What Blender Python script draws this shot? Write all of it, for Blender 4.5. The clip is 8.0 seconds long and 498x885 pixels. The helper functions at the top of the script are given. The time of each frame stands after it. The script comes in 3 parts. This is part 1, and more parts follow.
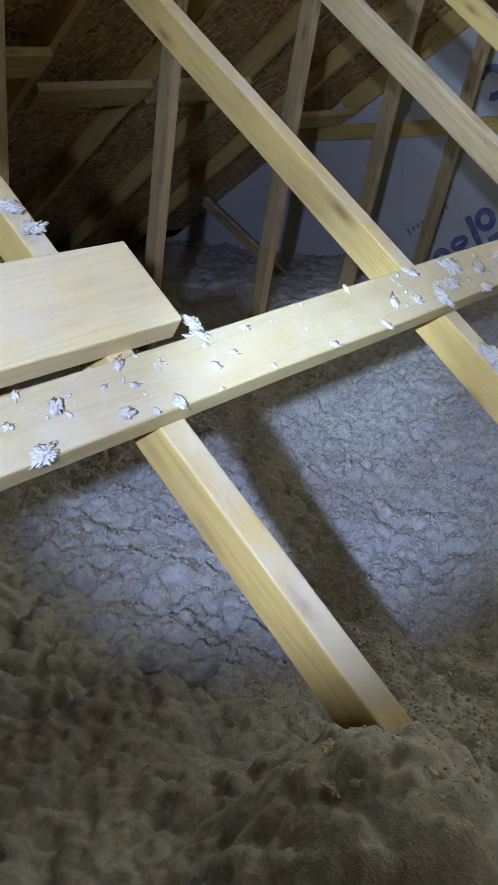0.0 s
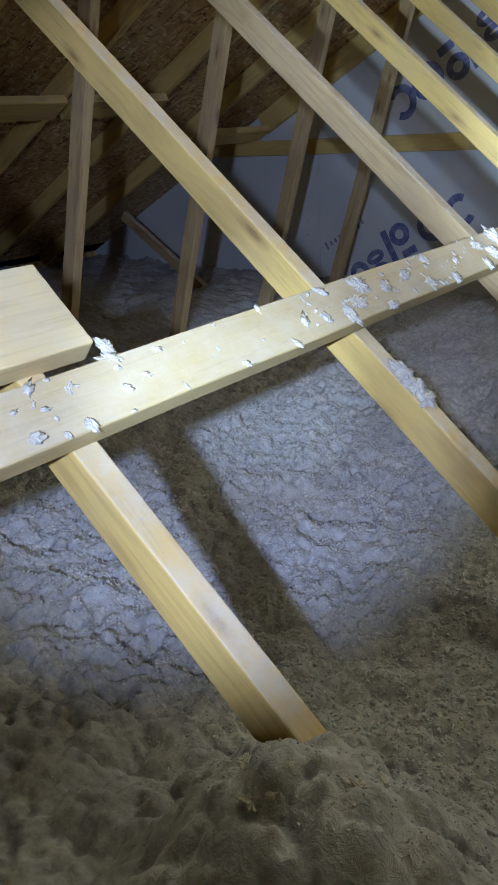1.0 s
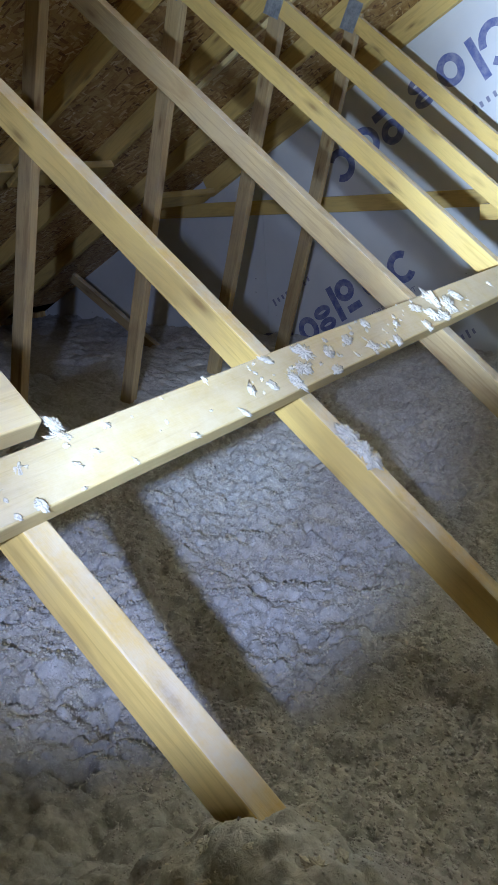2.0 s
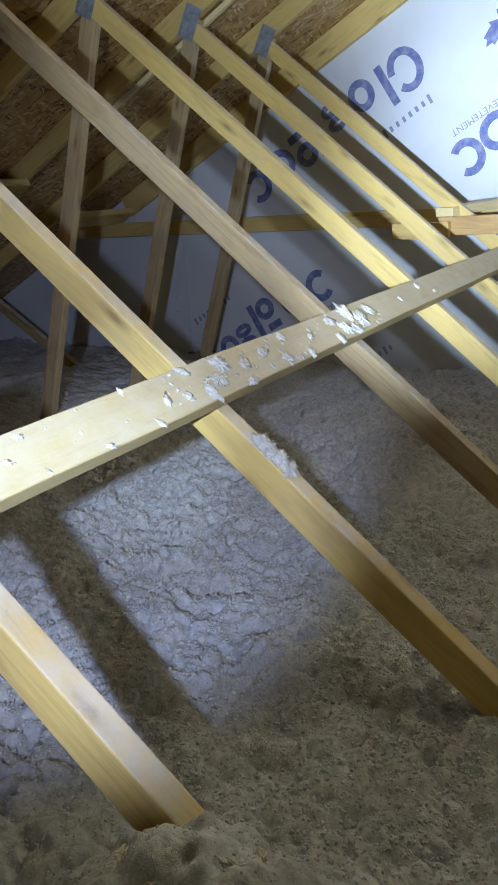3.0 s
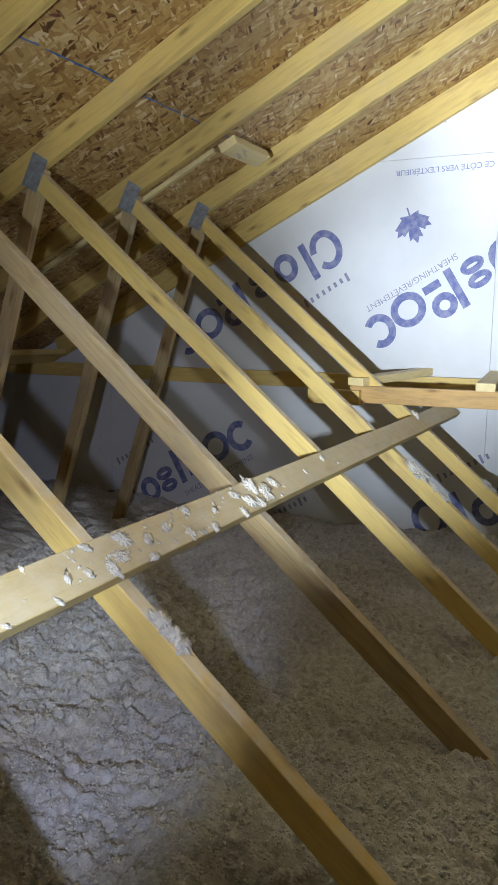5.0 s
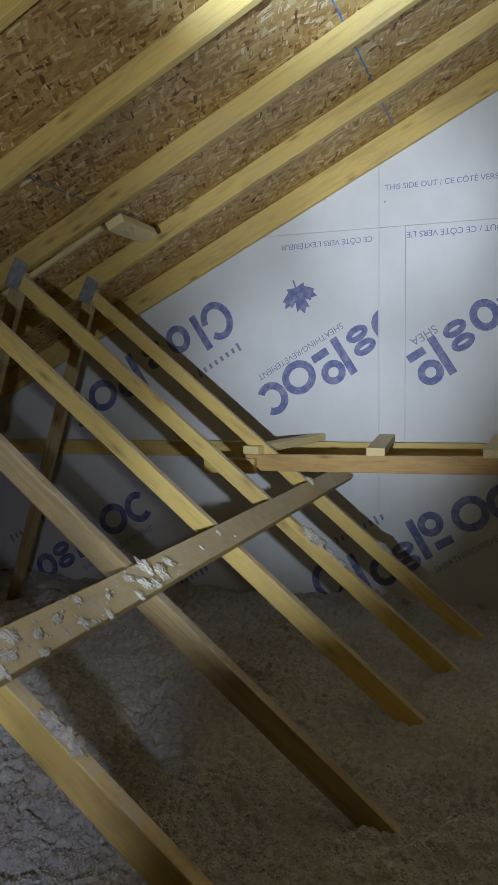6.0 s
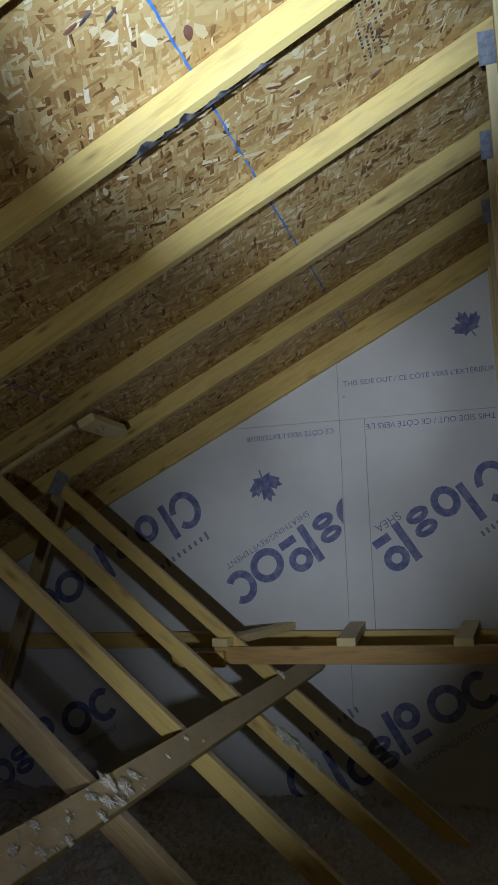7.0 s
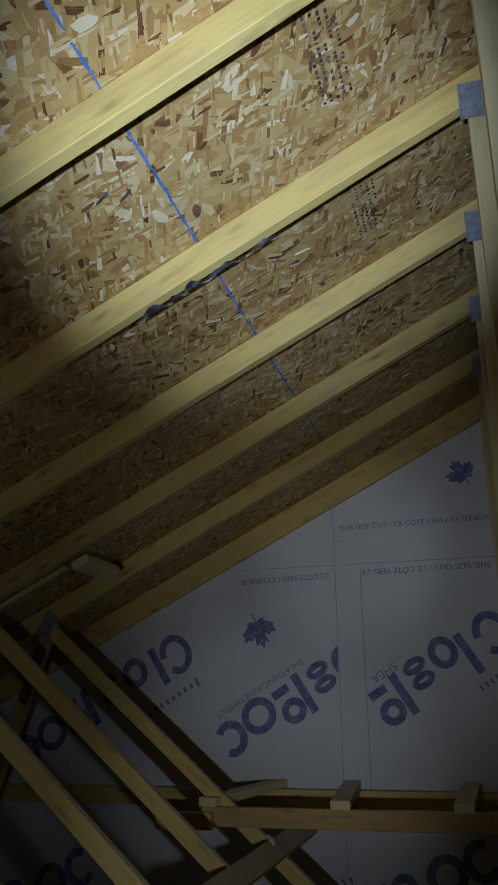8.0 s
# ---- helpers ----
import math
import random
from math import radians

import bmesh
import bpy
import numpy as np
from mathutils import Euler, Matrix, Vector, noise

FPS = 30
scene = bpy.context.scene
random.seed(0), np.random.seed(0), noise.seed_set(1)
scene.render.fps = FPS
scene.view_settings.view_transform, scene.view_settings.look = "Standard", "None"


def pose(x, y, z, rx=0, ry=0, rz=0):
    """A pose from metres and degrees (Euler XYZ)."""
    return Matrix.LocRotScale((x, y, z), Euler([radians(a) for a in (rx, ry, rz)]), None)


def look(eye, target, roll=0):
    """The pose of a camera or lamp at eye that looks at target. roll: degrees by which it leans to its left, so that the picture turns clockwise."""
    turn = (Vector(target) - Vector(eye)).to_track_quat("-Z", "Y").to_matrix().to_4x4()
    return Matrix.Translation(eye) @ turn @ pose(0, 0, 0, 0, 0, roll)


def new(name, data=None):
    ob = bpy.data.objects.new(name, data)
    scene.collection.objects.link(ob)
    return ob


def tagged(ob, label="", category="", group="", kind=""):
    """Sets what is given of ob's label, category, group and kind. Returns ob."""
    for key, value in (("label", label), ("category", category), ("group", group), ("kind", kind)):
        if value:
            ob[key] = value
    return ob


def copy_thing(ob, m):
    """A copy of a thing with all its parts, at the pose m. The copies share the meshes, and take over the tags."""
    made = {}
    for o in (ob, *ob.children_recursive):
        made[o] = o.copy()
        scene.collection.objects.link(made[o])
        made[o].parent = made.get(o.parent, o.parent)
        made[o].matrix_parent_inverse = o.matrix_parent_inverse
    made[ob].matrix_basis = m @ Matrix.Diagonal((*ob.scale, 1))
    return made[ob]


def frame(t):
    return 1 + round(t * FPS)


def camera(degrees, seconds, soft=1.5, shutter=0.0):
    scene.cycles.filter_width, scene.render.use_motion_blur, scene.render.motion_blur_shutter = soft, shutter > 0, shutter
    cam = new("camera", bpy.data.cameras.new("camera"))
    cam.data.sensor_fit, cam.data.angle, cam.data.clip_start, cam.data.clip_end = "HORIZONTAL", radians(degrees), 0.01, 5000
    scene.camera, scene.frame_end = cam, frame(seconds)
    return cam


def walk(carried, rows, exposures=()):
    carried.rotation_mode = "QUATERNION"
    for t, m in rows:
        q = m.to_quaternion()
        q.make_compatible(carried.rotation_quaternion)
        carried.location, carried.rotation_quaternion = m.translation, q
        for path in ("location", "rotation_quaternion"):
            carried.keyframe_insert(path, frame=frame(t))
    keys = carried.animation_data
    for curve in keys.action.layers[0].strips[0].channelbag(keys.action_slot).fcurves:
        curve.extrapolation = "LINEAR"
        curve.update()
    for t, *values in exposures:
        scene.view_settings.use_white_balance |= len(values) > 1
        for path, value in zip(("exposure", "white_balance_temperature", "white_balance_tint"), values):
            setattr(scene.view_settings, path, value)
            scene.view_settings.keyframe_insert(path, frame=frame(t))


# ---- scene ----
cam = camera(35.4, 8.0, soft=1.0)
PATH = [
    (0, (0.745, -0.5, 1.361), (-0.616, 0.745, 0.588), -4.2),
    (0.5, (0.759, -0.497, 1.365), (-0.533, 0.82, 0.593), -3.9),
    (1, (0.767, -0.494, 1.375), (-0.468, 0.885, 0.618), -3.5),
    (1.2, (0.769, -0.494, 1.38), (-0.459, 0.901, 0.642), -3.5),
    (2.3, (0.792, -0.492, 1.41), (-0.333, 1.042, 0.793), -4.3),
    (2.5, (0.8, -0.494, 1.406), (-0.287, 1.07, 0.794), -4.2),
    (3, (0.8, -0.496, 1.392), (-0.221, 1.114, 0.787), -3.6),
    (3.5, (0.82, -0.522, 1.421), (-0.159, 1.143, 0.901), -2.6),
    (4, (0.825, -0.534, 1.438), (-0.123, 1.183, 1.044), -0.5),
    (4.2, (0.825, -0.54, 1.442), (-0.113, 1.186, 1.067), -0.1),
    (5.3, (0.886, -0.52, 1.515), (0.063, 1.287, 1.271), 0.8),
    (5.5, (0.882, -0.511, 1.511), (0.123, 1.326, 1.296), 0.3),
    (6, (0.893, -0.52, 1.544), (0.235, 1.364, 1.415), -0.6),
    (6.5, (0.912, -0.552, 1.598), (0.314, 1.351, 1.739), -1.5),
    (7, (0.916, -0.559, 1.598), (0.347, 1.331, 1.921), -1.7),
    (7.5, (0.92, -0.571, 1.629), (0.371, 1.299, 2.077), -1.4),
    (8, (0.925, -0.59, 1.654), (0.395, 1.227, 2.302), -0.4),
]
EXPOSURE = [(0.0, -1.9, 5350, 10), (1.2, -1.85, 5400, 10), (2.5, -1.65, 5450, 10), (3.0, -1.8, 5550, 10), (3.5, -2.15, 5850, 10), (4.0, -1.9, 6150, 10), (5.5, -2.5, 6550, 10),
            (6.0, -3.2, 6600, 10), (6.5, -4.1, 6700, 10), (7.0, -4.65, 6700, 10), (7.5, -5.05, 6700, 10), (8.0, -5.8, 6700, 10)]
walk(cam, [(t, look(eye, target, roll)) for t, eye, target, roll in PATH], EXPOSURE)


# ---- light: the hand torch lights, in turn, the brace, the gable and the roof ----
world = bpy.data.worlds.new("attic_dark")
scene.world = world
world.use_nodes = True
world.node_tree.nodes["Background"].inputs[0].default_value = (0.5, 0.6, 0.8, 1)
world.node_tree.nodes["Background"].inputs[1].default_value = 0.0


def torch(eye, target, watts, angle, blend, colour=(0.76, 0.89, 1.0)):
    data = bpy.data.lights.new("torch_beam", "SPOT")
    data.energy, data.spot_size, data.spot_blend = watts, radians(angle), blend
    data.color, data.shadow_soft_size = colour, 0.024
    ob = new("torch_beam", data)
    ob.matrix_world = look(eye, target)
    return ob


torch((1.01, -1.04, 1.58), (-0.16, 0.36, 1.11), 530, 40, 0.55, (0.70, 0.76, 1.0))
torch((1.01, -1.04, 1.58), (0.02, 0.30, 1.06), 690, 15, 1.0)
torch((0.68, -0.78, 1.32), (-0.20, 3.70, 1.28), 2000, 26, 1.0, (0.74, 0.85, 1.0))
torch((0.68, -0.78, 1.32), (0.20, 3.70, 2.40), 3000, 38, 1.0, (0.76, 0.86, 1.0))
torch((0.68, -0.78, 1.32), (0.25, 3.70, 2.50), 2600, 16, 1.0, (0.78, 0.87, 1.0))
torch((0.84, -0.82, 1.64), (0.47, 1.06, 3.01), 16500, 37, 1.0, (0.57, 0.77, 1.15))
torch((0.68, -0.78, 1.32), (-0.45, 3.10, 2.50), 950, 54, 0.9, (0.78, 0.88, 1.0))


# ---- materials ----
def ramp_node(nt, stops):
    r = nt.nodes.new("ShaderNodeValToRGB")
    el = r.color_ramp.elements
    while len(el) < len(stops):
        el.new(0.5)
    for e, (p, c) in zip(el, stops):
        e.position, e.color = p, (*c, 1)
    return r


def base_material(name, rough=0.7, metal=0.0):
    m = bpy.data.materials.new(name)
    m.use_nodes = True
    nt = m.node_tree
    b = nt.nodes["Principled BSDF"]
    b.inputs["Roughness"].default_value = rough
    b.inputs["Metallic"].default_value = metal
    return m, nt, b


def coords(nt, scale=(1, 1, 1), rot=(0, 0, 0), kind="Object", spread=0.0):
    tc = nt.nodes.new("ShaderNodeTexCoord")
    mp = nt.nodes.new("ShaderNodeMapping")
    mp.inputs["Scale"].default_value = scale
    mp.inputs["Rotation"].default_value = rot
    nt.links.new(tc.outputs[kind], mp.inputs[0])
    if spread:
        info = nt.nodes.new("ShaderNodeObjectInfo")
        mul = nt.nodes.new("ShaderNodeMath")
        mul.operation = "MULTIPLY"
        mul.inputs[1].default_value = spread
        nt.links.new(info.outputs["Random"], mul.inputs[0])
        nt.links.new(mul.outputs[0], mp.inputs["Location"])
    return mp.outputs[0]


def turned(nt, size, rot):
    """Object coordinates turned in the plane, then divided by the size of a piece."""
    tc = nt.nodes.new("ShaderNodeTexCoord")
    mp = nt.nodes.new("ShaderNodeMapping")
    mp.vector_type = "TEXTURE"
    mp.inputs["Scale"].default_value = size
    mp.inputs["Rotation"].default_value = (0, 0, rot)
    nt.links.new(tc.outputs["Object"], mp.inputs[0])
    return mp.outputs[0]


def noise_node(nt, vec, scale, detail=4, rough=0.55, distort=0.0):
    n = nt.nodes.new("ShaderNodeTexNoise")
    n.inputs["Scale"].default_value = scale
    n.inputs["Detail"].default_value = detail
    n.inputs["Roughness"].default_value = rough
    n.inputs["Distortion"].default_value = distort
    nt.links.new(vec, n.inputs["Vector"])
    return n


def mix_node(nt, a, b, fac, mode="MIX"):
    m = nt.nodes.new("ShaderNodeMix")
    m.data_type, m.blend_type = "RGBA", mode
    for sock, v in ((m.inputs[6], a), (m.inputs[7], b), (m.inputs[0], fac)):
        if isinstance(v, (int, float)):
            sock.default_value = v
        elif isinstance(v, tuple):
            sock.default_value = (*v, 1)
        else:
            nt.links.new(v, sock)
    return m.outputs[2]


def bump_node(nt, b, height, strength, dist):
    n = nt.nodes.new("ShaderNodeBump")
    n.inputs["Strength"].default_value = strength
    n.inputs["Distance"].default_value = dist
    nt.links.new(height, n.inputs["Height"])
    nt.links.new(n.outputs[0], b.inputs["Normal"])


def lumber(name, light, dark, grey=0.6, stain=0.75, dust=0.68, knot=0.65):
    """Sawn softwood: grain along local x, knots, grey weathering and dust."""
    m, nt, b = base_material(name, 0.62)
    v = coords(nt, (1, 1, 1), spread=37.0)
    vg = coords(nt, (1.3, 26, 26), spread=37.0)
    grain = noise_node(nt, vg, 3.0, 5, 0.6, 1.1)
    g = ramp_node(nt, [(0.22, tuple(0.5 * (a + b) for a, b in zip(light, dark))), (0.50, light), (0.78, tuple(0.88 * b for b in dark))])
    nt.links.new(grain.outputs[0], g.inputs[0])
    blot = noise_node(nt, v, 5.0, 4, 0.6)
    br = ramp_node(nt, [(0.42, (0, 0, 0)), (0.72, (1, 1, 1))])
    nt.links.new(blot.outputs[0], br.inputs[0])
    c = mix_node(nt, g.outputs[0], tuple(0.55 * x + 0.18 for x in dark), br.outputs[0])
    gm = nt.nodes.new("ShaderNodeMath")
    gm.operation = "MULTIPLY"
    gm.inputs[1].default_value = grey
    nt.links.new(br.outputs[0], gm.inputs[0])
    c = mix_node(nt, g.outputs[0], c, gm.outputs[0])
    kv = coords(nt, (2.6, 9, 9), spread=37.0)
    vo = nt.nodes.new("ShaderNodeTexVoronoi")
    vo.inputs["Scale"].default_value = 1.7
    nt.links.new(kv, vo.inputs["Vector"])
    kr = ramp_node(nt, [(0.06, (1, 1, 1)), (0.12, (0.45, 0.45, 0.45)), (0.24, (0, 0, 0))])
    nt.links.new(vo.outputs["Distance"], kr.inputs[0])
    km = nt.nodes.new("ShaderNodeMath")
    km.operation = "MULTIPLY"
    km.inputs[1].default_value = knot
    nt.links.new(kr.outputs[0], km.inputs[0])
    c = mix_node(nt, c, (0.16, 0.075, 0.025), km.outputs[0])
    sn = noise_node(nt, coords(nt, (0.8, 5, 5), spread=53.0), 4.0, 4, 0.6, 0.5)
    sr = ramp_node(nt, [(0.50, (0, 0, 0)), (0.72, (stain, stain, stain))])
    nt.links.new(sn.outputs[0], sr.inputs[0])
    c = mix_node(nt, c, (0.30, 0.185, 0.085), sr.outputs[0])
    info = nt.nodes.new("ShaderNodeObjectInfo")
    tint = ramp_node(nt, [(0.0, (0.72, 0.68, 0.62)), (0.5, (0.95, 0.93, 0.9)), (1.0, (1.1, 1.05, 0.98))])
    nt.links.new(info.outputs["Random"], tint.inputs[0])
    c = mix_node(nt, c, tint.outputs[0], 1.0, "MULTIPLY")
    geo = nt.nodes.new("ShaderNodeNewGeometry")
    sep = nt.nodes.new("ShaderNodeSeparateXYZ")
    nt.links.new(geo.outputs["Normal"], sep.inputs[0])
    lie = ramp_node(nt, [(0.35, (0, 0, 0)), (0.7, (1, 1, 1))])
    nt.links.new(sep.outputs[2], lie.inputs[0])
    dn = noise_node(nt, coords(nt, (1, 1, 1), spread=11.0), 14.0, 5, 0.7)
    dr = ramp_node(nt, [(0.32, (0.1 * dust, 0.1 * dust, 0.1 * dust)), (0.68, (dust, dust, dust))])
    nt.links.new(dn.outputs[0], dr.inputs[0])
    dm = nt.nodes.new("ShaderNodeMath")
    dm.operation = "MULTIPLY"
    nt.links.new(lie.outputs[0], dm.inputs[0])
    nt.links.new(dr.outputs[0], dm.inputs[1])
    c = mix_node(nt, c, (0.70, 0.66, 0.58), dm.outputs[0])
    nt.links.new(c, b.inputs["Base Color"])
    fine = noise_node(nt, coords(nt, (6, 90, 90), spread=37.0), 6.0, 3, 0.6)
    bump_node(nt, b, fine.outputs[0], 0.28, 0.002)
    return m


PINE = lumber("pine_lumber", (0.70, 0.535, 0.18), (0.59, 0.42, 0.12), 0.4, 0.4, 0.9)
PINE_PALE = lumber("pale_pine_lumber", (0.78, 0.665, 0.35), (0.68, 0.54, 0.25), 0.1, 0.2, 0.5, 0.2)
PINE_ORANGE = lumber("fresh_orange_pine", (0.64, 0.41, 0.15), (0.50, 0.29, 0.09), 0.1)
PINE_GREY = lumber("weathered_pine", (0.55, 0.43, 0.22), (0.34, 0.235, 0.11), 0.6)


def osb_material():
    """Strand board: long flat flakes of wood in many directions and sizes, pressed one over another."""
    m, nt, b = base_material("strand_board", 0.5)

    def math_node(op, x, y):
        n = nt.nodes.new("ShaderNodeMath")
        n.operation = op
        for sock, v in zip(n.inputs, (x, y)):
            if isinstance(v, (int, float)):
                sock.default_value = v
            else:
                nt.links.new(v, sock)
        return n.outputs[0]

    warp = noise_node(nt, coords(nt), 26.0, 3, 0.6)
    bend = nt.nodes.new("ShaderNodeVectorMath")
    bend.operation = "MULTIPLY_ADD"
    bend.inputs[1].default_value = (0.45, 0.45, 0.0)
    bend.inputs[2].default_value = (-0.22, -0.22, 0.0)
    nt.links.new(warp.outputs["Color"], bend.inputs[0])
    tones = [(0.0, (0.11, 0.045, 0.015)), (0.05, (0.25, 0.12, 0.04)), (0.16, (0.40, 0.225, 0.075)), (0.48, (0.51, 0.325, 0.115)),
             (0.80, (0.59, 0.42, 0.175)), (0.95, (0.70, 0.55, 0.29)), (1.0, (0.82, 0.71, 0.48))]
    c, h = None, None
    for ang, long, wide, cut in ((12, 0.115, 0.050, -1), (-38, 0.110, 0.036, 0.45), (58, 0.105, 0.040, 0.55), (88, 0.090, 0.028, 0.55), (-12, 0.110, 0.030, 0.5),
                                 (34, 0.080, 0.021, 0.6), (-64, 0.065, 0.017, 0.66), (5, 0.055, 0.012, 0.74), (110, 0.042, 0.009, 0.80)):
        vec = turned(nt, (long, wide, 1), radians(ang))
        add = nt.nodes.new("ShaderNodeVectorMath")
        nt.links.new(vec, add.inputs[0])
        nt.links.new(bend.outputs[0], add.inputs[1])
        vo = nt.nodes.new("ShaderNodeTexVoronoi")
        vo.voronoi_dimensions, vo.distance = "2D", "CHEBYCHEV"
        vo.inputs["Scale"].default_value = 1.0
        nt.links.new(add.outputs[0], vo.inputs["Vector"])
        sep = nt.nodes.new("ShaderNodeSeparateColor")
        nt.links.new(vo.outputs["Color"], sep.inputs[0])
        r = ramp_node(nt, tones)
        fibre = noise_node(nt, turned(nt, (0.06, 0.0022, 1), radians(ang)), 1.0, 3, 0.6)
        lift = math_node("MULTIPLY_ADD", fibre.outputs[0], 0.22)
        lift.node.inputs[2].default_value = -0.11
        nt.links.new(math_node("ADD", sep.outputs[0], lift), r.inputs[0])
        if c is None:
            c, h = r.outputs[0], math_node("MULTIPLY", sep.outputs[2], 0.4)
            continue
        on = math_node("MULTIPLY", math_node("GREATER_THAN", sep.outputs[1], cut), math_node("LESS_THAN", vo.outputs["Distance"], 0.43))
        c = mix_node(nt, c, r.outputs[0], on)
        up = math_node("MULTIPLY", on, math_node("ADD", 0.25, math_node("MULTIPLY", sep.outputs[2], 0.4)))
        h = math_node("MAXIMUM", h, up)
    big = noise_node(nt, coords(nt), 1.6, 3, 0.5)
    br = ramp_node(nt, [(0.3, (0.80, 0.77, 0.72)), (0.7, (1.05, 1.03, 1.0))])
    nt.links.new(big.outputs[0], br.inputs[0])
    c = mix_node(nt, c, br.outputs[0], 1.0, "MULTIPLY")
    nt.links.new(c, b.inputs["Base Color"])
    bump_node(nt, b, h, 0.6, 0.003)
    return m


OSB = osb_material()


def insulation_material(name, low, high, grain=1.0):
    m, nt, b = base_material(name, 0.95)
    n1 = noise_node(nt, coords(nt), 60.0 * grain, 5, 0.65)
    n2 = noise_node(nt, coords(nt), 3.0, 3, 0.5)
    r1 = ramp_node(nt, [(0.3, low), (0.65, high)])
    nt.links.new(n1.outputs[0], r1.inputs[0])
    r2 = ramp_node(nt, [(0.35, (0.87, 0.86, 0.86)), (0.65, (1.0, 1.0, 1.0))])
    nt.links.new(n2.outputs[0], r2.inputs[0])
    nt.links.new(mix_node(nt, r1.outputs[0], r2.outputs[0], 1.0, "MULTIPLY"), b.inputs["Base Color"])
    n3 = noise_node(nt, coords(nt), 75.0 * grain, 5, 0.7, 0.4)
    bump_node(nt, b, n3.outputs[0], 0.85 if grain == 1.0 else 0.2, 0.006 if grain == 1.0 else 0.0008)
    return m


FIBRE = insulation_material("loose_fibre", (0.40, 0.40, 0.40), (0.62, 0.62, 0.625), 1.0)
CRUMB = insulation_material("crumbled_fibre", (0.52, 0.52, 0.52), (0.72, 0.72, 0.725))
TUFT = insulation_material("torn_fibre", (0.55, 0.525, 0.455), (0.70, 0.67, 0.59), 0.05)


def board_material():
    m, nt, b = base_material("white_sheathing_facer", 0.6)
    n1 = noise_node(nt, coords(nt), 2.2, 4, 0.6)
    r1 = ramp_node(nt, [(0.3, (0.64, 0.66, 0.68)), (0.7, (0.74, 0.76, 0.78))])
    nt.links.new(n1.outputs[0], r1.inputs[0])
    vo = nt.nodes.new("ShaderNodeTexVoronoi")
    vo.inputs["Scale"].default_value = 4.5
    nt.links.new(coords(nt, (1, 1, 1.4)), vo.inputs["Vector"])
    kr = ramp_node(nt, [(0.018, (1, 1, 1)), (0.035, (0, 0, 0))])
    nt.links.new(vo.outputs["Distance"], kr.inputs[0])
    c = mix_node(nt, r1.outputs[0], (0.22, 0.22, 0.25), kr.outputs[0])
    nt.links.new(c, b.inputs["Base Color"])
    n2 = noise_node(nt, coords(nt), 160.0, 3, 0.6)
    bump_node(nt, b, n2.outputs[0], 0.15, 0.001)
    return m


FACER = board_material()


def ink_material(name, colour, worn=0.45):
    m, nt, b = base_material(name, 0.7)
    n = noise_node(nt, coords(nt), 22.0, 5, 0.65)
    r = ramp_node(nt, [(0.42, colour), (0.78, tuple(c + worn * (0.66 - c) for c in colour))])
    nt.links.new(n.outputs[0], r.inputs[0])
    nt.links.new(r.outputs[0], b.inputs["Base Color"])
    return m


INK = ink_material("blue_print", (0.13, 0.155, 0.36), 0.5)
INK_THIN = ink_material("grey_print", (0.24, 0.25, 0.37), 0.3)
CHALK = ink_material("blue_chalk", (0.025, 0.16, 0.46), 0.3)
BLACK = ink_material("black_stamp", (0.025, 0.022, 0.022), 0.35)


def steel_material():
    m, nt, b = base_material("galvanised_plate", 0.5, 0.35)
    n = noise_node(nt, coords(nt), 40.0, 3, 0.6)
    r = ramp_node(nt, [(0.3, (0.22, 0.235, 0.25)), (0.7, (0.42, 0.44, 0.46))])
    nt.links.new(n.outputs[0], r.inputs[0])
    nt.links.new(r.outputs[0], b.inputs["Base Color"])
    return m


STEEL = steel_material()


# ---- mesh helpers ----
def part(name, bm, material, parent=None, label="", m=None):
    me = bpy.data.meshes.new(name)
    bm.to_mesh(me)
    bm.free()
    me.materials.append(material)
    ob = new(name, me)
    if m is not None:
        ob.matrix_local = m
    if parent is not None:
        ob.parent = parent
    if label:
        ob["label"] = label
    return ob


def stick_mesh(length, wide, deep, seed=0, warp=0.0015, bevel=0.003):
    """A sawn stick along local x from 0, its top face at z = 0, with rounded arrises and a slightly uneven saw line."""
    bm = bmesh.new()
    bmesh.ops.create_cube(bm, size=1.0)
    for v in bm.verts:
        v.co = Vector(((v.co.x + 0.5) * length, v.co.y * wide, (v.co.z - 0.5) * deep))
    bmesh.ops.bevel(bm, geom=bm.edges[:], offset=bevel, segments=2, affect="EDGES", profile=0.5)
    cuts = max(2, int(length / 0.12))
    for i in range(1, cuts):
        x = length * i / cuts
        bmesh.ops.bisect_plane(bm, geom=bm.verts[:] + bm.edges[:] + bm.faces[:], plane_co=(x, 0, 0), plane_no=(1, 0, 0))
    for v in bm.verts:
        p = Vector((v.co.x * 3 + seed * 7.1, v.co.y * 12, v.co.z * 12))
        v.co += warp * Vector((0, noise.noise(p), noise.noise(p + Vector((31, 7, 3)))))
    for f in bm.faces:
        f.smooth = False
    return bm


def along(p0, p1, up=(0, 0, 1)):
    """Local x from p0 to p1, local z as near to up as it goes."""
    x = (Vector(p1) - Vector(p0)).normalized()
    y = Vector(up).cross(x).normalized()
    z = x.cross(y)
    return Matrix.Translation(p0) @ Matrix((x, y, z)).transposed().to_4x4()


def stick(name, p0, p1, wide, deep, material, parent=None, up=(0, 0, 1), label="", seed=0, warp=0.0015, bevel=0.003):
    length = (Vector(p1) - Vector(p0)).length
    return part(name, stick_mesh(length, wide, deep, seed, warp, bevel), material, parent, label, along(p0, p1, up))


def empty(name, place=(0, 0, 0)):
    ob = new(name)
    ob.empty_display_size = 0.1
    ob.location = place
    return ob


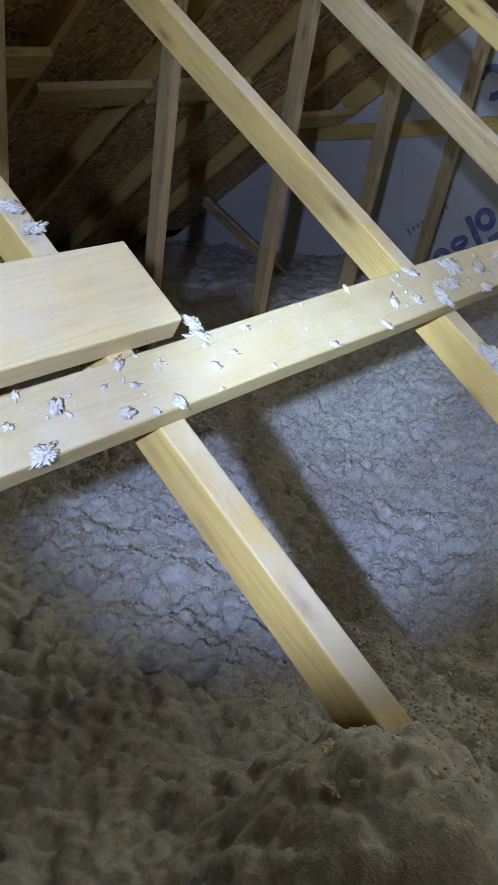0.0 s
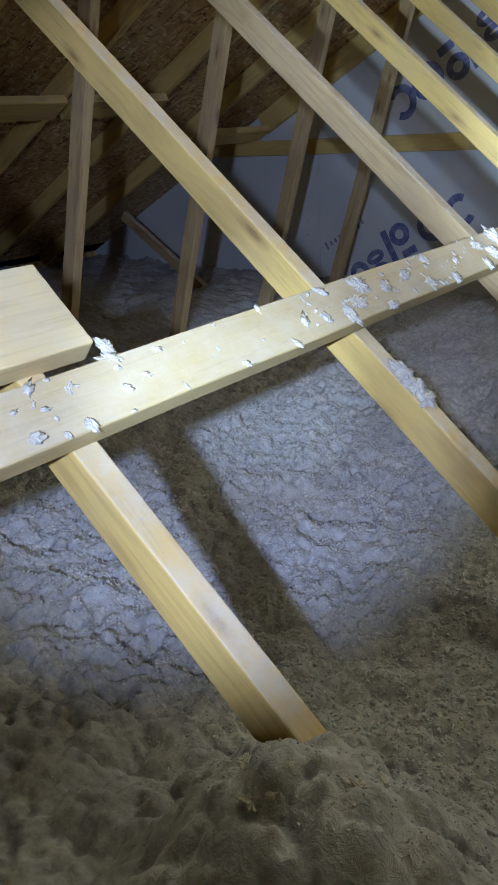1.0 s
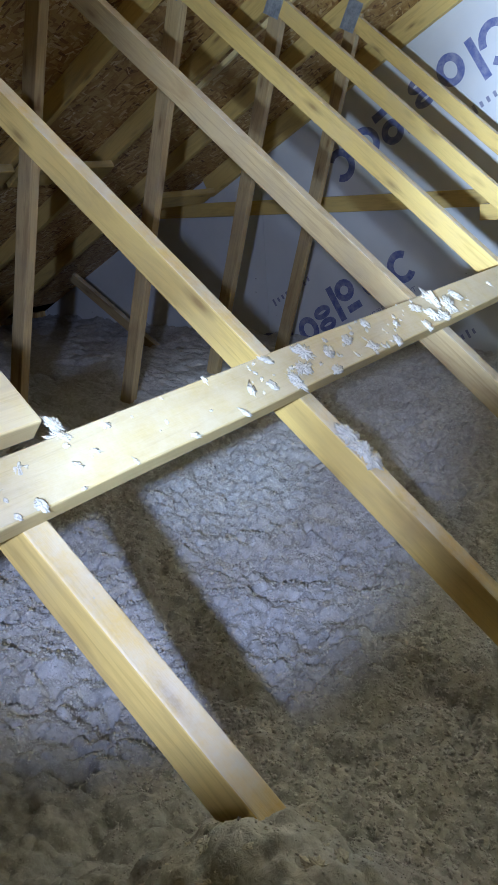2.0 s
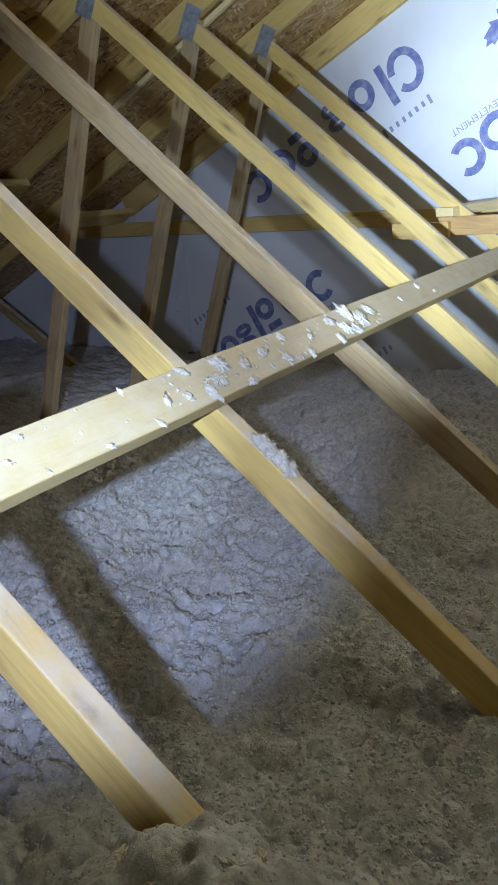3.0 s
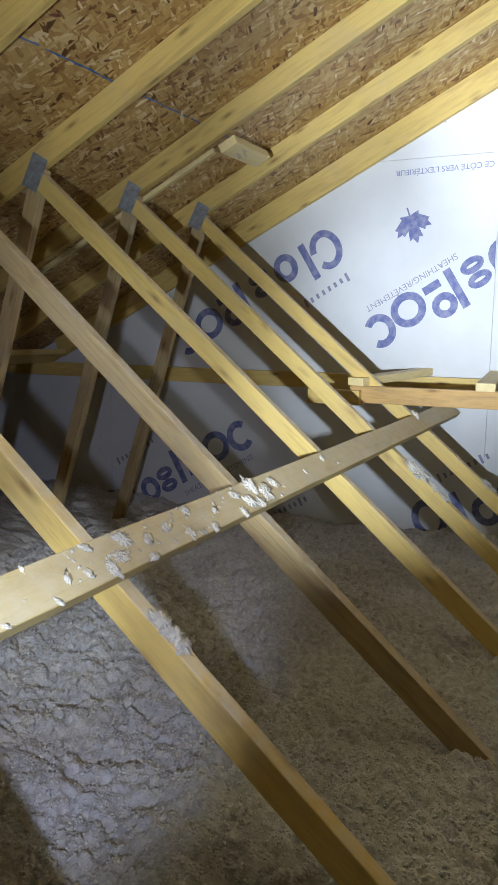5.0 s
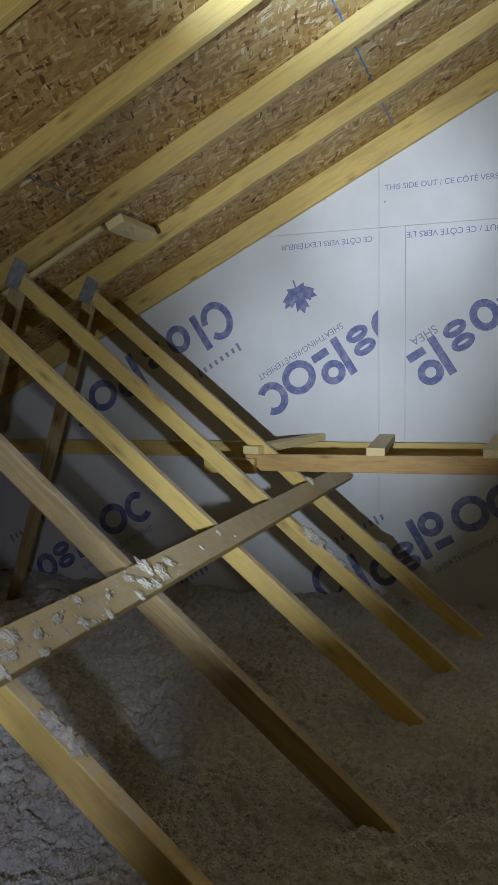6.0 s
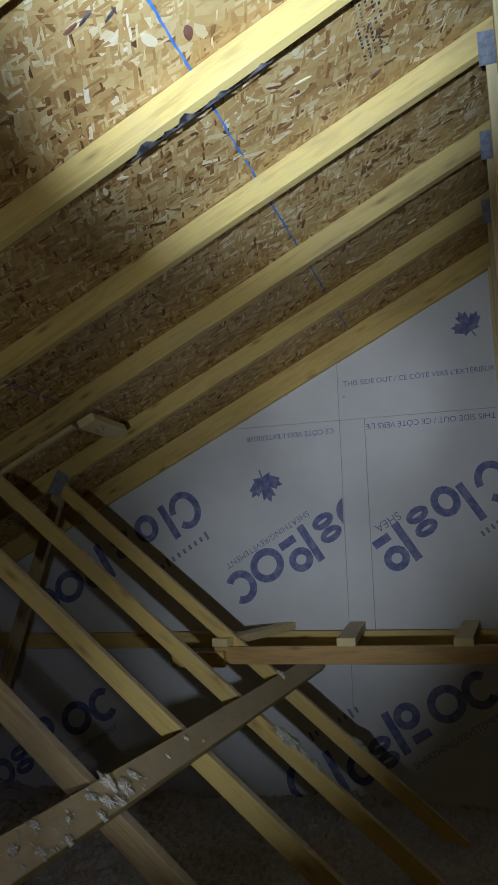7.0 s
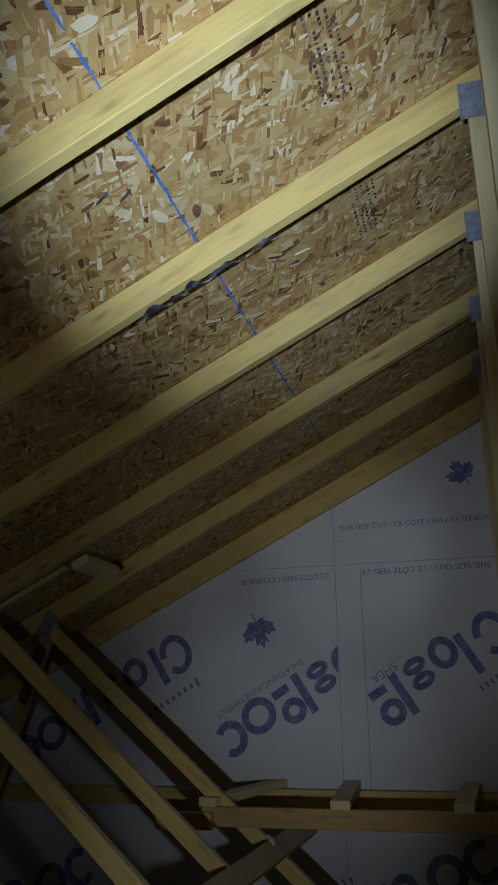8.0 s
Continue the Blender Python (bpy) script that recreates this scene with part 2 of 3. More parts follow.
# ---- the plan ----
SPACE, THICK = 0.61, 0.038
SLOPE, UNDER, DECK = 0.509, 2.690, 2.797     # underside of the chords and of the deck at x = 0
WEB, WEB_TOP = 0.845, 1.067                   # fall of the long webs, height of their upper edge at x = 0
RIDGE = 1.065
GABLE = 3.71
EAVE = -4.45


def under(x):
    return UNDER + SLOPE * x


def deck(x):
    return DECK + SLOPE * x


# ---- roof trusses ----
def gusset_mesh(w, h):
    """A punched nail plate: a thin sheet with rows of pressed teeth."""
    bm = bmesh.new()
    bmesh.ops.create_cube(bm, size=1.0, matrix=Matrix.Diagonal((w, 0.0012, h, 1)))
    rows, cols = int(h / 0.013), int(w / 0.008)
    for i in range(rows):
        for j in range(cols):
            x, z = (j + 0.5 - cols / 2) * w / cols, (i + 0.5 - rows / 2) * h / rows
            m = Matrix.Translation((x, -0.0024, z)) @ Matrix.Diagonal((0.0030, 0.0040, 0.0075, 1))
            bmesh.ops.create_cube(bm, size=1.0, matrix=m)
    return bm


def roof_truss(y):
    t = empty("roof_truss", (0, y, 0))
    mid = THICK / 2
    x0, x1 = EAVE, RIDGE
    nrm = Vector((-SLOPE, 0, 1)).normalized()
    stick("top_chord", (x0, mid, deck(x0) - 0.002), (x1, mid, deck(x1) - 0.002), THICK, 0.090, PINE, t, nrm, seed=1)
    wn = Vector((WEB, 0, 1)).normalized()
    xa, xb = -1.235, 1.02
    stick("diagonal_web", (xa, mid, WEB_TOP - WEB * xa), (xb, mid, WEB_TOP - WEB * xb), THICK, 0.064, PINE, t, wn, seed=2)
    stick("short_web", (-1.175, mid, under(-1.20)), (-1.868, mid, -0.03), THICK, 0.064, PINE_GREY, t, (1, 0, -0.36), seed=3)
    stick("king_post", (1.02, mid, 0.09), (1.02, mid, deck(1.02) - 0.06), THICK, 0.089, PINE_PALE, t, (-1, 0, 0), seed=4)
    stick("bottom_chord", (-4.6, mid, 0.09), (1.3, mid, 0.09), THICK, 0.089, PINE, t, seed=5)
    part("nail_plate", gusset_mesh(0.078, 0.13), STEEL, t, "galvanised toothed nail plate",
         Matrix.Translation((-1.222, -0.0014, 2.075)) @ Matrix.Rotation(radians(28), 4, "Y"))
    part("nail_plate", gusset_mesh(0.07, 0.12), STEEL, t, "galvanised toothed nail plate",
         Matrix.Translation((1.035, -0.0014, under(1.02) + 0.01)))
    tagged(t, "yellow pine roof truss with thin webs and toothed steel plates", "roof truss", "roof trusses under the deck")
    return t


FALL = {0: (0.79, 1.067), 1: (0.82, 1.060)}   # two webs lie a little flatter
first = roof_truss(0.0)
trusses = {0: first}
for k in (-2, -1, 1, 2, 3, 4, 5):
    trusses[k] = copy_thing(first, Matrix.Translation((0, SPACE * k, 0)))
for k, (fall, top) in FALL.items():
    for child in trusses[k].children:
        if child.name.startswith("diagonal_web"):
            child.matrix_local = along((-1.235, THICK / 2, top + fall * 1.235), (1.02, THICK / 2, top - fall * 1.02), Vector((fall, 0, 1)))

for child in trusses[2].children:
    if child.name.startswith("diagonal_web"):
        child.material_slots[0].link = "OBJECT"
        child.material_slots[0].material = PINE_GREY
        child["label"] = "weathered brown web with bark and a dusty top"


# ---- roof deck ----
def slab(name, corners, thick_vec, material, parent=None, label="", m=None):
    """A flat plate from its corner polygon, made thick along thick_vec."""
    bm = bmesh.new()
    a = [bm.verts.new(c) for c in corners]
    b = [bm.verts.new(Vector(c) + Vector(thick_vec)) for c in corners]
    n = len(a)
    bm.faces.new(a)
    bm.faces.new(b[::-1])
    for i in range(n):
        bm.faces.new((a[i], b[i], b[(i + 1) % n], a[(i + 1) % n]))
    bmesh.ops.recalc_face_normals(bm, faces=bm.faces[:])
    return part(name, bm, material, parent, label, m)


Y0, Y1 = -3.2, GABLE + 0.02
ang = math.atan(SLOPE)
run = (RIDGE - EAVE) / math.cos(ang)
mdeck = along((EAVE, 0, deck(EAVE)), (RIDGE, 0, deck(RIDGE)), (-SLOPE, 0, 1))
d1 = slab("ceiling", [(0, Y0, 0), (run, Y0, 0), (run, Y1, 0), (0, Y1, 0)], (0, 0, 0.012), OSB, m=mdeck)
tagged(d1, "strand board roof deck seen from below", "roof deck", kind="structure")
md2 = along((RIDGE, 0, deck(RIDGE)), (RIDGE + 3.2, 0, deck(RIDGE) - 3.2 * SLOPE), (SLOPE, 0, 1))
run2 = 3.2 / math.cos(ang)
d2 = slab("ceiling", [(0.002, Y0, 0), (run2, Y0, 0), (run2, Y1, 0), (0.002, Y1, 0)], (0, 0, 0.012), OSB, m=md2)
tagged(d2, "strand board deck of the far roof slope", "roof deck", kind="structure")


# ---- gable wall of sheathing panels ----
def clipped(x0, x1, z0, z1):
    """The rectangle, cut off under both roof slopes."""
    poly = [(x0, z0), (x1, z0), (x1, z1), (x0, z1)]
    for s, c in ((SLOPE, DECK), (-SLOPE, DECK + 2 * SLOPE * RIDGE)):
        out = []
        for (ax, az), (bx, bz) in zip(poly, poly[1:] + poly[:1]):
            da, db = c + s * ax - az, c + s * bx - bz
            if da >= 0:
                out.append((ax, az))
            if da * db < 0:
                u = da / (da - db)
                out.append((ax + u * (bx - ax), az + u * (bz - az)))
        poly = out
    return poly


wall = tagged(empty("wall_north", (0, GABLE, 0)), "white paper-faced gable sheathing with blue print", "wall", kind="structure")
G = 0.0009
for x0, x1, z0, z1 in ((-4.6, -2.274, 0, 1.20), (-2.274, 0.164, 0, 1.20), (0.164, 2.602, 0, 1.20), (2.602, 4.3, 0, 1.20),
                       (-4.6, -2.274, 1.20, 2.413), (-2.274, 0.164, 1.20, 2.413), (0.164, 0.304, 1.20, 2.413), (0.304, 2.73, 1.20, 2.413),
                       (2.73, 4.3, 1.20, 2.413), (-4.6, 0.164, 2.413, 3.6), (0.164, 3.2, 2.413, 3.6)):
    poly = clipped(x0 + G, x1 - G, z0 + G, z1 - G)
    if len(poly) > 2:
        slab("panel", [(x, 0, z) for x, z in poly], (0, 0.0125, 0), FACER, wall)
back = slab("panel_backing", [(x, 0.014, z) for x, z in clipped(-4.6, 4.3, 0, 3.6)], (0, 0.05, 0), PINE_GREY, wall)

for nm, yy in (("wall_south", Y0),):
    w = slab(nm, [(x, yy, z) for x, z in clipped(-4.6, 4.3, 0, 3.6)], (0, -0.05, 0), OSB)
    tagged(w, "plain strand board wall behind", "wall", kind="structure")
w = slab("wall_west", [(-4.6, Y0, 0), (-4.6, Y1, 0), (-4.6, Y1, deck(-4.6)), (-4.6, Y0, deck(-4.6))], (-0.05, 0, 0), OSB)
tagged(w, "low strand board eaves wall", "wall", kind="structure")
w = slab("wall_east", [(4.3, Y0, 0), (4.3, Y1, 0), (4.3, Y1, 1.68), (4.3, Y0, 1.68)], (0.05, 0, 0), OSB)
tagged(w, "low strand board eaves wall", "wall", kind="structure")
fl = slab("floor", [(-4.6, Y0, 0), (4.3, Y0, 0), (4.3, Y1, 0), (-4.6, Y1, 0)], (0, 0, -0.02), FACER)
tagged(fl, "ceiling board under the insulation", "floor", kind="structure")

# gable chord, fixed flat against the sheathing
gt = tagged(empty("gable_truss", (0, GABLE - 0.040, 0)), "yellow pine gable chord against white sheathing", "roof truss")
gn = Vector((-SLOPE, 0, 1)).normalized()
stick("top_chord", (-2.72, 0.019, deck(-2.72) - 0.002), (RIDGE, 0.019, deck(RIDGE) - 0.002), THICK, 0.126, PINE, gt, gn, seed=8)
stick("king_post", (1.02, 0.019, 0.09), (1.02, 0.019, deck(1.02) - 0.06), THICK, 0.089, PINE_PALE, gt, (-1, 0, 0), seed=9)

# rails that brace the gable
rail = stick("wall_rail", (-3.1, GABLE - 0.061, 1.262), (1.9, GABLE - 0.061, 1.270), THICK, 0.089, PINE, seed=11)
tagged(rail, "long pine rail fixed along the white gable sheathing", "rail")
front = stick("brace_rail", (-0.36, 5 * SPACE - 0.021, 1.246), (1.9, 5 * SPACE - 0.021, 1.258), THICK, 0.080, PINE_ORANGE, seed=12)
tagged(front, "fresh orange pine rail nailed across the last truss", "rail")
stub = stick("brace_stub", (-0.56, 5 * SPACE - 0.062, 1.225), (-0.30, 5 * SPACE - 0.062, 1.226), THICK, 0.07, PINE, seed=13)
tagged(stub, "short pine offcut beside the orange rail", "offcut")
for i, (xa, xb) in enumerate(((-0.33, -0.17), (0.27, 0.21), (0.78, 0.80))):
    b = stick("spacer_block", (xa, 3.0, 1.285), (xb, GABLE - 0.006, 1.31), 0.085, THICK, PINE_PALE, seed=20 + i)
    tagged(b, "pale pine spacer block lying across two rails", "spacer block", "spacers between the rails")

# braces lying on the long webs
wn = Vector((WEB, 0, 1)).normalized()
wd = Vector((1, 0, -WEB)).normalized()


def on_web(x, y, lift=0.0):
    return Vector((x, y, WEB_TOP - WEB * x)) + wn * lift


bn, bd = wn, wd


def on_brace(u, y, lift=0.0):
    """A place on the brace's top face, u from -0.5 (upper edge) to 0.5 (lower edge)."""
    return on_web(0.012 - 0.009 * y, y, 0.0345) + bd * u * 0.089 + bn * lift


br = stick("lateral_brace", on_brace(0, -1.5), on_brace(0, 3.66), 0.089, 0.034, PINE_PALE, up=bn, seed=31, warp=0.002)
tagged(br, "long pale pine brace dusted with insulation across the webs", "brace")
br2 = stick("wide_brace", on_web(-0.098, -1.5, 0.033), on_web(-0.098, 0.105, 0.033), 0.142, 0.038, PINE_PALE, up=wn, seed=33)
tagged(br2, "sawn end of a wide pale brace board", "brace")


# ---- insulation ----
def hashed(a, b, seed):
    n = (a * 374761393 + b * 668265263 + seed * 974634777) & 0x7FFFFFFF
    n = ((n ^ (n >> 13)) * 1274126177) & 0x7FFFFFFF
    return ((n ^ (n >> 16)) & 0xFFFF) / 65535.0


def value_noise(x, y, seed):
    xi, yi = np.floor(x).astype(np.int64), np.floor(y).astype(np.int64)
    fx, fy = x - xi, y - yi
    fx, fy = fx * fx * (3 - 2 * fx), fy * fy * (3 - 2 * fy)

    def h(a, b):
        return hashed(a, b, seed)

    return ((h(xi, yi) * (1 - fx) + h(xi + 1, yi) * fx) * (1 - fy) + (h(xi, yi + 1) * (1 - fx) + h(xi + 1, yi + 1) * fx) * fy)


def smooth(a, b, v):
    u = np.clip((v - a) / (b - a), 0, 1)
    return u * u * (3 - 2 * u)


def clumps(x, y, cell, seed):
    """Rounded clumps of uneven size with creases between them: 0 to 1."""
    gx, gy = x / cell, y / cell
    xi, yi = np.floor(gx).astype(np.int64), np.floor(gy).astype(np.int64)
    best = np.zeros_like(gx)
    for dx in (-1, 0, 1):
        for dy in (-1, 0, 1):
            a, b = xi + dx, yi + dy
            px, py = a + hashed(a, b, seed), b + hashed(a, b, seed + 1)
            r = 0.55 + 0.5 * hashed(a, b, seed + 2)
            top = 0.45 + 0.55 * hashed(a, b, seed + 3)
            d = ((gx - px) ** 2 + (gy - py) ** 2) / (r * r)
            best = np.maximum(best, top * np.sqrt(np.clip(1 - d, 0, 1)))
    return best


def fill(x, y):
    """Height of the blown insulation."""
    z = 0.492 + 0.05 * (value_noise(x * 1.6, y * 1.6, 3) - 0.5)
    z = z + 0.27 * np.exp(-((x - 0.45) ** 2 / 0.045 + (y + 0.03) ** 2 / 0.035)) + 0.09 * smooth(0.3, -0.6, y)
    z = z - 0.10 * smooth(1.9, 3.7, y)
    z = z - 0.035 * smooth(0.7, 1.5, y)
    wx = x + 0.02 * (value_noise(x * 40, y * 40, 8) - 0.5)
    wy = y + 0.02 * (value_noise(x * 40 + 40, y * 40 + 13, 9) - 0.5)
    for f, a, sd in ((5, 0.034, 20), (11, 0.030, 22), (23, 0.016, 25), (41, 0.008, 23), (66, 0.004, 24)):
        c, d = math.cos(f), math.sin(f)
        z = z + a * (value_noise((c * wx - d * wy) * f, (d * wx + c * wy) * f, sd) - 0.4)
    sx, sy = 0.7 * x + 0.3 * wx, 0.7 * y + 0.3 * wy
    z = z + 0.022 * clumps(sx, sy, 0.034, 51) + 0.028 * clumps(sx, sy, 0.066, 61) + 0.017 * clumps(sx + 0.3 * z, sy, 0.0185, 57)
    return z + 0.0035 * (hashed((x * 20000).astype(np.int64), (y * 20000).astype(np.int64), 71) - 0.5)


def grid_mesh(xs, ys):
    X, Y = np.meshgrid(xs, ys)
    Z = fill(X, Y)
    nx, ny = len(xs), len(ys)
    verts = np.stack([X.ravel(), Y.ravel(), Z.ravel()], 1)
    i = np.arange(nx * ny).reshape(ny, nx)
    faces = np.stack([i[:-1, :-1].ravel(), i[:-1, 1:].ravel(), i[1:, 1:].ravel(), i[1:, :-1].ravel()], 1)
    me = bpy.data.meshes.new("insulation")
    me.from_pydata(verts.tolist(), [], faces.tolist())
    me.polygons.foreach_set("use_smooth", np.ones(len(faces), bool))
    me.materials.append(FIBRE)
    return me


def spread(a, b, fine0, fine1, step, coarse):
    left = np.arange(a, fine0, coarse)
    mid = np.arange(fine0, fine1, step)
    return np.concatenate([left, mid, np.arange(fine1, b, coarse), [b]])


xs = spread(-4.59, 4.29, -1.6, 0.95, 0.0052, 0.03)
ys = spread(Y0 + 0.01, GABLE - 0.002, -0.3, 2.2, 0.0052, 0.014)
ins = new("insulation", grid_mesh(xs, ys))
tagged(ins, "deep loose white blown fibre insulation over the ceiling", "insulation", kind="stuff")


def crumbs(count, x0, x1, y0, y1, low, high, seed):
    """Loose crumbs of fibre lying all over the insulation, in one mesh."""
    g = np.random.default_rng(seed)
    cx, cy = g.uniform(x0, x1, count), g.uniform(y0, y1, count)
    size = (low + (high - low) * g.random(count) ** 2) * (0.35 + 0.65 * smooth(-0.1, 0.35, cy))
    cz = fill(cx, cy) - 0.05 * size
    octa = np.array([(1, 0, 0), (-1, 0, 0), (0, 1, 0), (0, -1, 0), (0, 0, 1), (0, 0, -1)], float)
    tri = np.array([(0, 2, 4), (2, 1, 4), (1, 3, 4), (3, 0, 4), (2, 0, 5), (1, 2, 5), (3, 1, 5), (0, 3, 5)])
    v = octa[None] * (0.55 + 0.9 * g.random((count, 6, 1))) * np.array((1.0, 0.9, 0.8))
    q = g.normal(size=(count, 3, 3))
    q, _ = np.linalg.qr(q)
    q = q * np.linalg.det(q)[:, None, None]
    v = np.einsum("nij,nvj->nvi", q, v) * size[:, None, None] + np.stack([cx, cy, cz], 1)[:, None]
    f = tri[None] + 6 * np.arange(count)[:, None, None]
    me = bpy.data.meshes.new("insulation_crumbs")
    me.from_pydata(v.reshape(-1, 3).tolist(), [], f.reshape(-1, 3).tolist())
    me.polygons.foreach_set("use_smooth", np.ones(8 * count, bool))
    me.materials.append(CRUMB)
    return tagged(new("insulation_crumbs", me), "loose crumbs of white fibre over the insulation", "insulation", kind="stuff")


crumbs(80000, -1.1, 0.9, -0.1, 1.5, 0.002, 0.006, 3)
crumbs(9000, -1.5, 0.9, 1.5, 2.8, 0.003, 0.007, 4)


# ---- tufts of insulation that cling to the timber ----
def tuft_mesh(fine, seed):
    """A flat torn wad of fibre with a ragged, lumpy outline, about one unit wide."""
    rnd = random.Random(seed)
    bm = bmesh.new()
    bmesh.ops.create_icosphere(bm, subdivisions=fine, radius=1.0)
    off = Vector((rnd.random() * 50, rnd.random() * 50, rnd.random() * 50))
    long = rnd.uniform(0.5, 0.72)
    for v in bm.verts:
        d = v.co.normalized()
        k = 0.62 + 0.62 * noise.noise(d * 1.6 + off) + 0.55 * noise.noise(d * 3.6 + off) + 0.38 * noise.noise(d * 8.0 + off) + 0.22 * noise.noise(d * 17.0 + off)
        k = max(0.12, k)
        v.co = Vector((d.x * long * k, d.y * 0.42 * k, d.z * 0.20 * (0.5 + 0.6 * k) + 0.03))
    return bm


TUFTS = [tuft_mesh(n, 100 + i) for i, n in enumerate((3, 3, 4, 5, 5))]
TUFT_DATA = []
for bm in TUFTS:
    me = bpy.data.meshes.new("fibre_tuft")
    for f in bm.faces:
        f.smooth = True
    bm.to_mesh(me)
    bm.free()
    me.materials.append(TUFT)
    TUFT_DATA.append(me)


def tuft_pose(place, size, up, seed):
    q = Vector(up).to_track_quat("Z", "Y").to_matrix().to_4x4()
    return Matrix.Translation(place) @ q @ Matrix.Rotation(seed * 2.4, 4, "Z") @ Matrix.Diagonal((size * 1.3, size * 1.3, size * 1.3, 1))


LOOSE = bmesh.new()


def tuft(place, size, up, kind, seed):
    """A tuft of its own, or, when it is tiny, one of the loose flecks."""
    m = tuft_pose(place, size, up, seed)
    if size < 0.0125:
        me = TUFT_DATA[kind].copy()
        me.transform(m)
        LOOSE.from_mesh(me)
        bpy.data.meshes.remove(me)
        return None
    ob = new("fibre_tuft", TUFT_DATA[kind])
    ob.matrix_world = m
    return tagged(ob, "ragged white tuft of insulation clinging to the timber", "insulation tuft", "loose insulation tufts")


rnd = random.Random(5)
spots = []
for u, y, s, k in ((0.1, 0.62, 0.030, 3), (-0.2, 0.66, 0.034, 4), (0.3, 0.58, 0.028, 3), (0.0, 0.72, 0.026, 2), (0.45, 0.70, 0.022, 2), (-0.35, 0.56, 0.02, 1),
                   (0.2, 0.52, 0.018, 2), (0.1, 0.47, 0.02, 1), (-0.1, 0.80, 0.024, 2), (0.3, 0.86, 0.022, 3), (-0.3, 0.90, 0.02, 2), (0.42, 0.95, 0.022, 2), (0.0, 1.0, 0.02, 1),
                   (-0.2, 1.12, 0.026, 3), (0.2, 1.16, 0.034, 4), (-0.3, 1.22, 0.040, 4), (0.1, 1.26, 0.042, 4), (0.35, 1.20, 0.03, 3), (-0.1, 1.33, 0.03, 3), (0.40, 1.10, 0.024, 2),
                   (-0.4, -0.02, 0.016, 1), (0.3, -0.05, 0.017, 2), (0.1, 0.10, 0.012, 0), (0.42, 0.02, 0.016, 2), (-0.1, -0.12, 0.018, 2), (0.44, -0.16, 0.022, 3), (-0.35, 0.18, 0.012, 0),
                   (0.0, 1.55, 0.014, 1), (-0.2, 1.72, 0.018, 2), (0.2, 1.8, 0.014, 1), (0.44, 0.30, 0.014, 1), (0.46, 0.42, 0.015, 1), (-0.46, 0.40, 0.012, 1), (-0.44, 2.95, 0.045, 4)):
    spots.append((on_brace(u, y, 0.0), s, bn, k))
for i in range(90):
    spots.append((on_brace(rnd.uniform(-0.48, 0.48), rnd.choice((rnd.uniform(-0.25, 0.3), rnd.uniform(0.35, 1.4), rnd.uniform(0.5, 1.3))), 0.0), rnd.uniform(0.004, 0.011), bn, rnd.randrange(3)))
for x, k, s, n in ((0.135, 0, 0.026, 3), (0.155, 0, 0.018, 2), (0.20, 0, 0.010, 1), (0.27, 0, 0.012, 1), (0.30, 0, 0.02, 2), (0.12, 1, 0.048, 4), (0.145, 1, 0.046, 4), (0.165, 1, 0.04, 4), (0.14, 1, 0.036, 3),
                   (0.18, 2, 0.012, 1), (0.34, 2, 0.012, 1), (0.10, 4, 0.07, 4), (0.14, 4, 0.085, 4), (0.12, 4, 0.08, 4), (0.19, 4, 0.05, 3), (0.235, 4, 0.045, 4), (0.29, 5, 0.065, 4), (0.31, 5, 0.05, 3), (0.40, 4, 0.018, 2), (0.34, 3, 0.012, 1),
                   (-0.21, 0, 0.03, 3), (-0.24, 0, 0.026, 3), (-0.30, 0, 0.012, 1)):
    spots.append((on_web(x, SPACE * k + 0.019 + rnd.uniform(-0.008, 0.008), 0.0), s, wn, n))
for x, y, s, n in ((-0.005, 0.03, 0.026, 3), (0.0, 0.07, 0.016, 2), (-0.02, 0.11, 0.03, 4), (-0.035, 0.115, 0.024, 3), (0.0, -0.03, 0.02, 2), (0.0, -0.10, 0.024, 3), (0.0, -0.15, 0.022, 3), (0.0, -0.20, 0.024, 3)):
    spots.append((on_web(x, y, 0.03), s, wn, n))
for i, (p, s, u, n) in enumerate(spots):
    tuft(p, s * (1.0 if u == wn and i < 80 else 0.8), u, n, i)
# crumbs round the feet of the long webs
for k in range(0, 6):
    for j in range(9):
        a = rnd.uniform(0, 6.28)
        x, y = 0.60 - 0.22 * (k == 0) + 0.10 * math.cos(a), SPACE * k + 0.02 + 0.09 * math.sin(a)
        z = float(fill(np.array([x]), np.array([y]))[0])
        tuft((x, y, z), rnd.uniform(0.007, 0.02), (0, 0, 1), rnd.choice((2, 3, 4)), j + 50 * k)


for j in range(16):
    a, d = rnd.uniform(0, 6.28), rnd.uniform(0.02, 0.13)
    x, y = 0.40 + d * math.cos(a), 0.01 + d * math.sin(a)
    z = float(fill(np.array([x]), np.array([y]))[0])
    tuft((x, y, z - 0.004), rnd.uniform(0.010, 0.02), (rnd.uniform(-0.5, 0.5), rnd.uniform(-0.5, 0.5), 1), rnd.choice((2, 3, 4)), 500 + j)


flecks = part("fibre_flecks", LOOSE, TUFT)
tagged(flecks, "tiny white flecks of insulation over the timber", "insulation", kind="stuff")


# ---- print on the gable sheathing ----
def print_mesh(polys):
    """Flat printed shapes in the wall's plane (x, z), a hair in front of the sheathing."""
    bm = bmesh.new()
    for poly in polys:
        vs = [bm.verts.new((x, 0, z)) for x, z in poly]
        if len(vs) > 2:
            bm.faces.new(vs)
    return bm


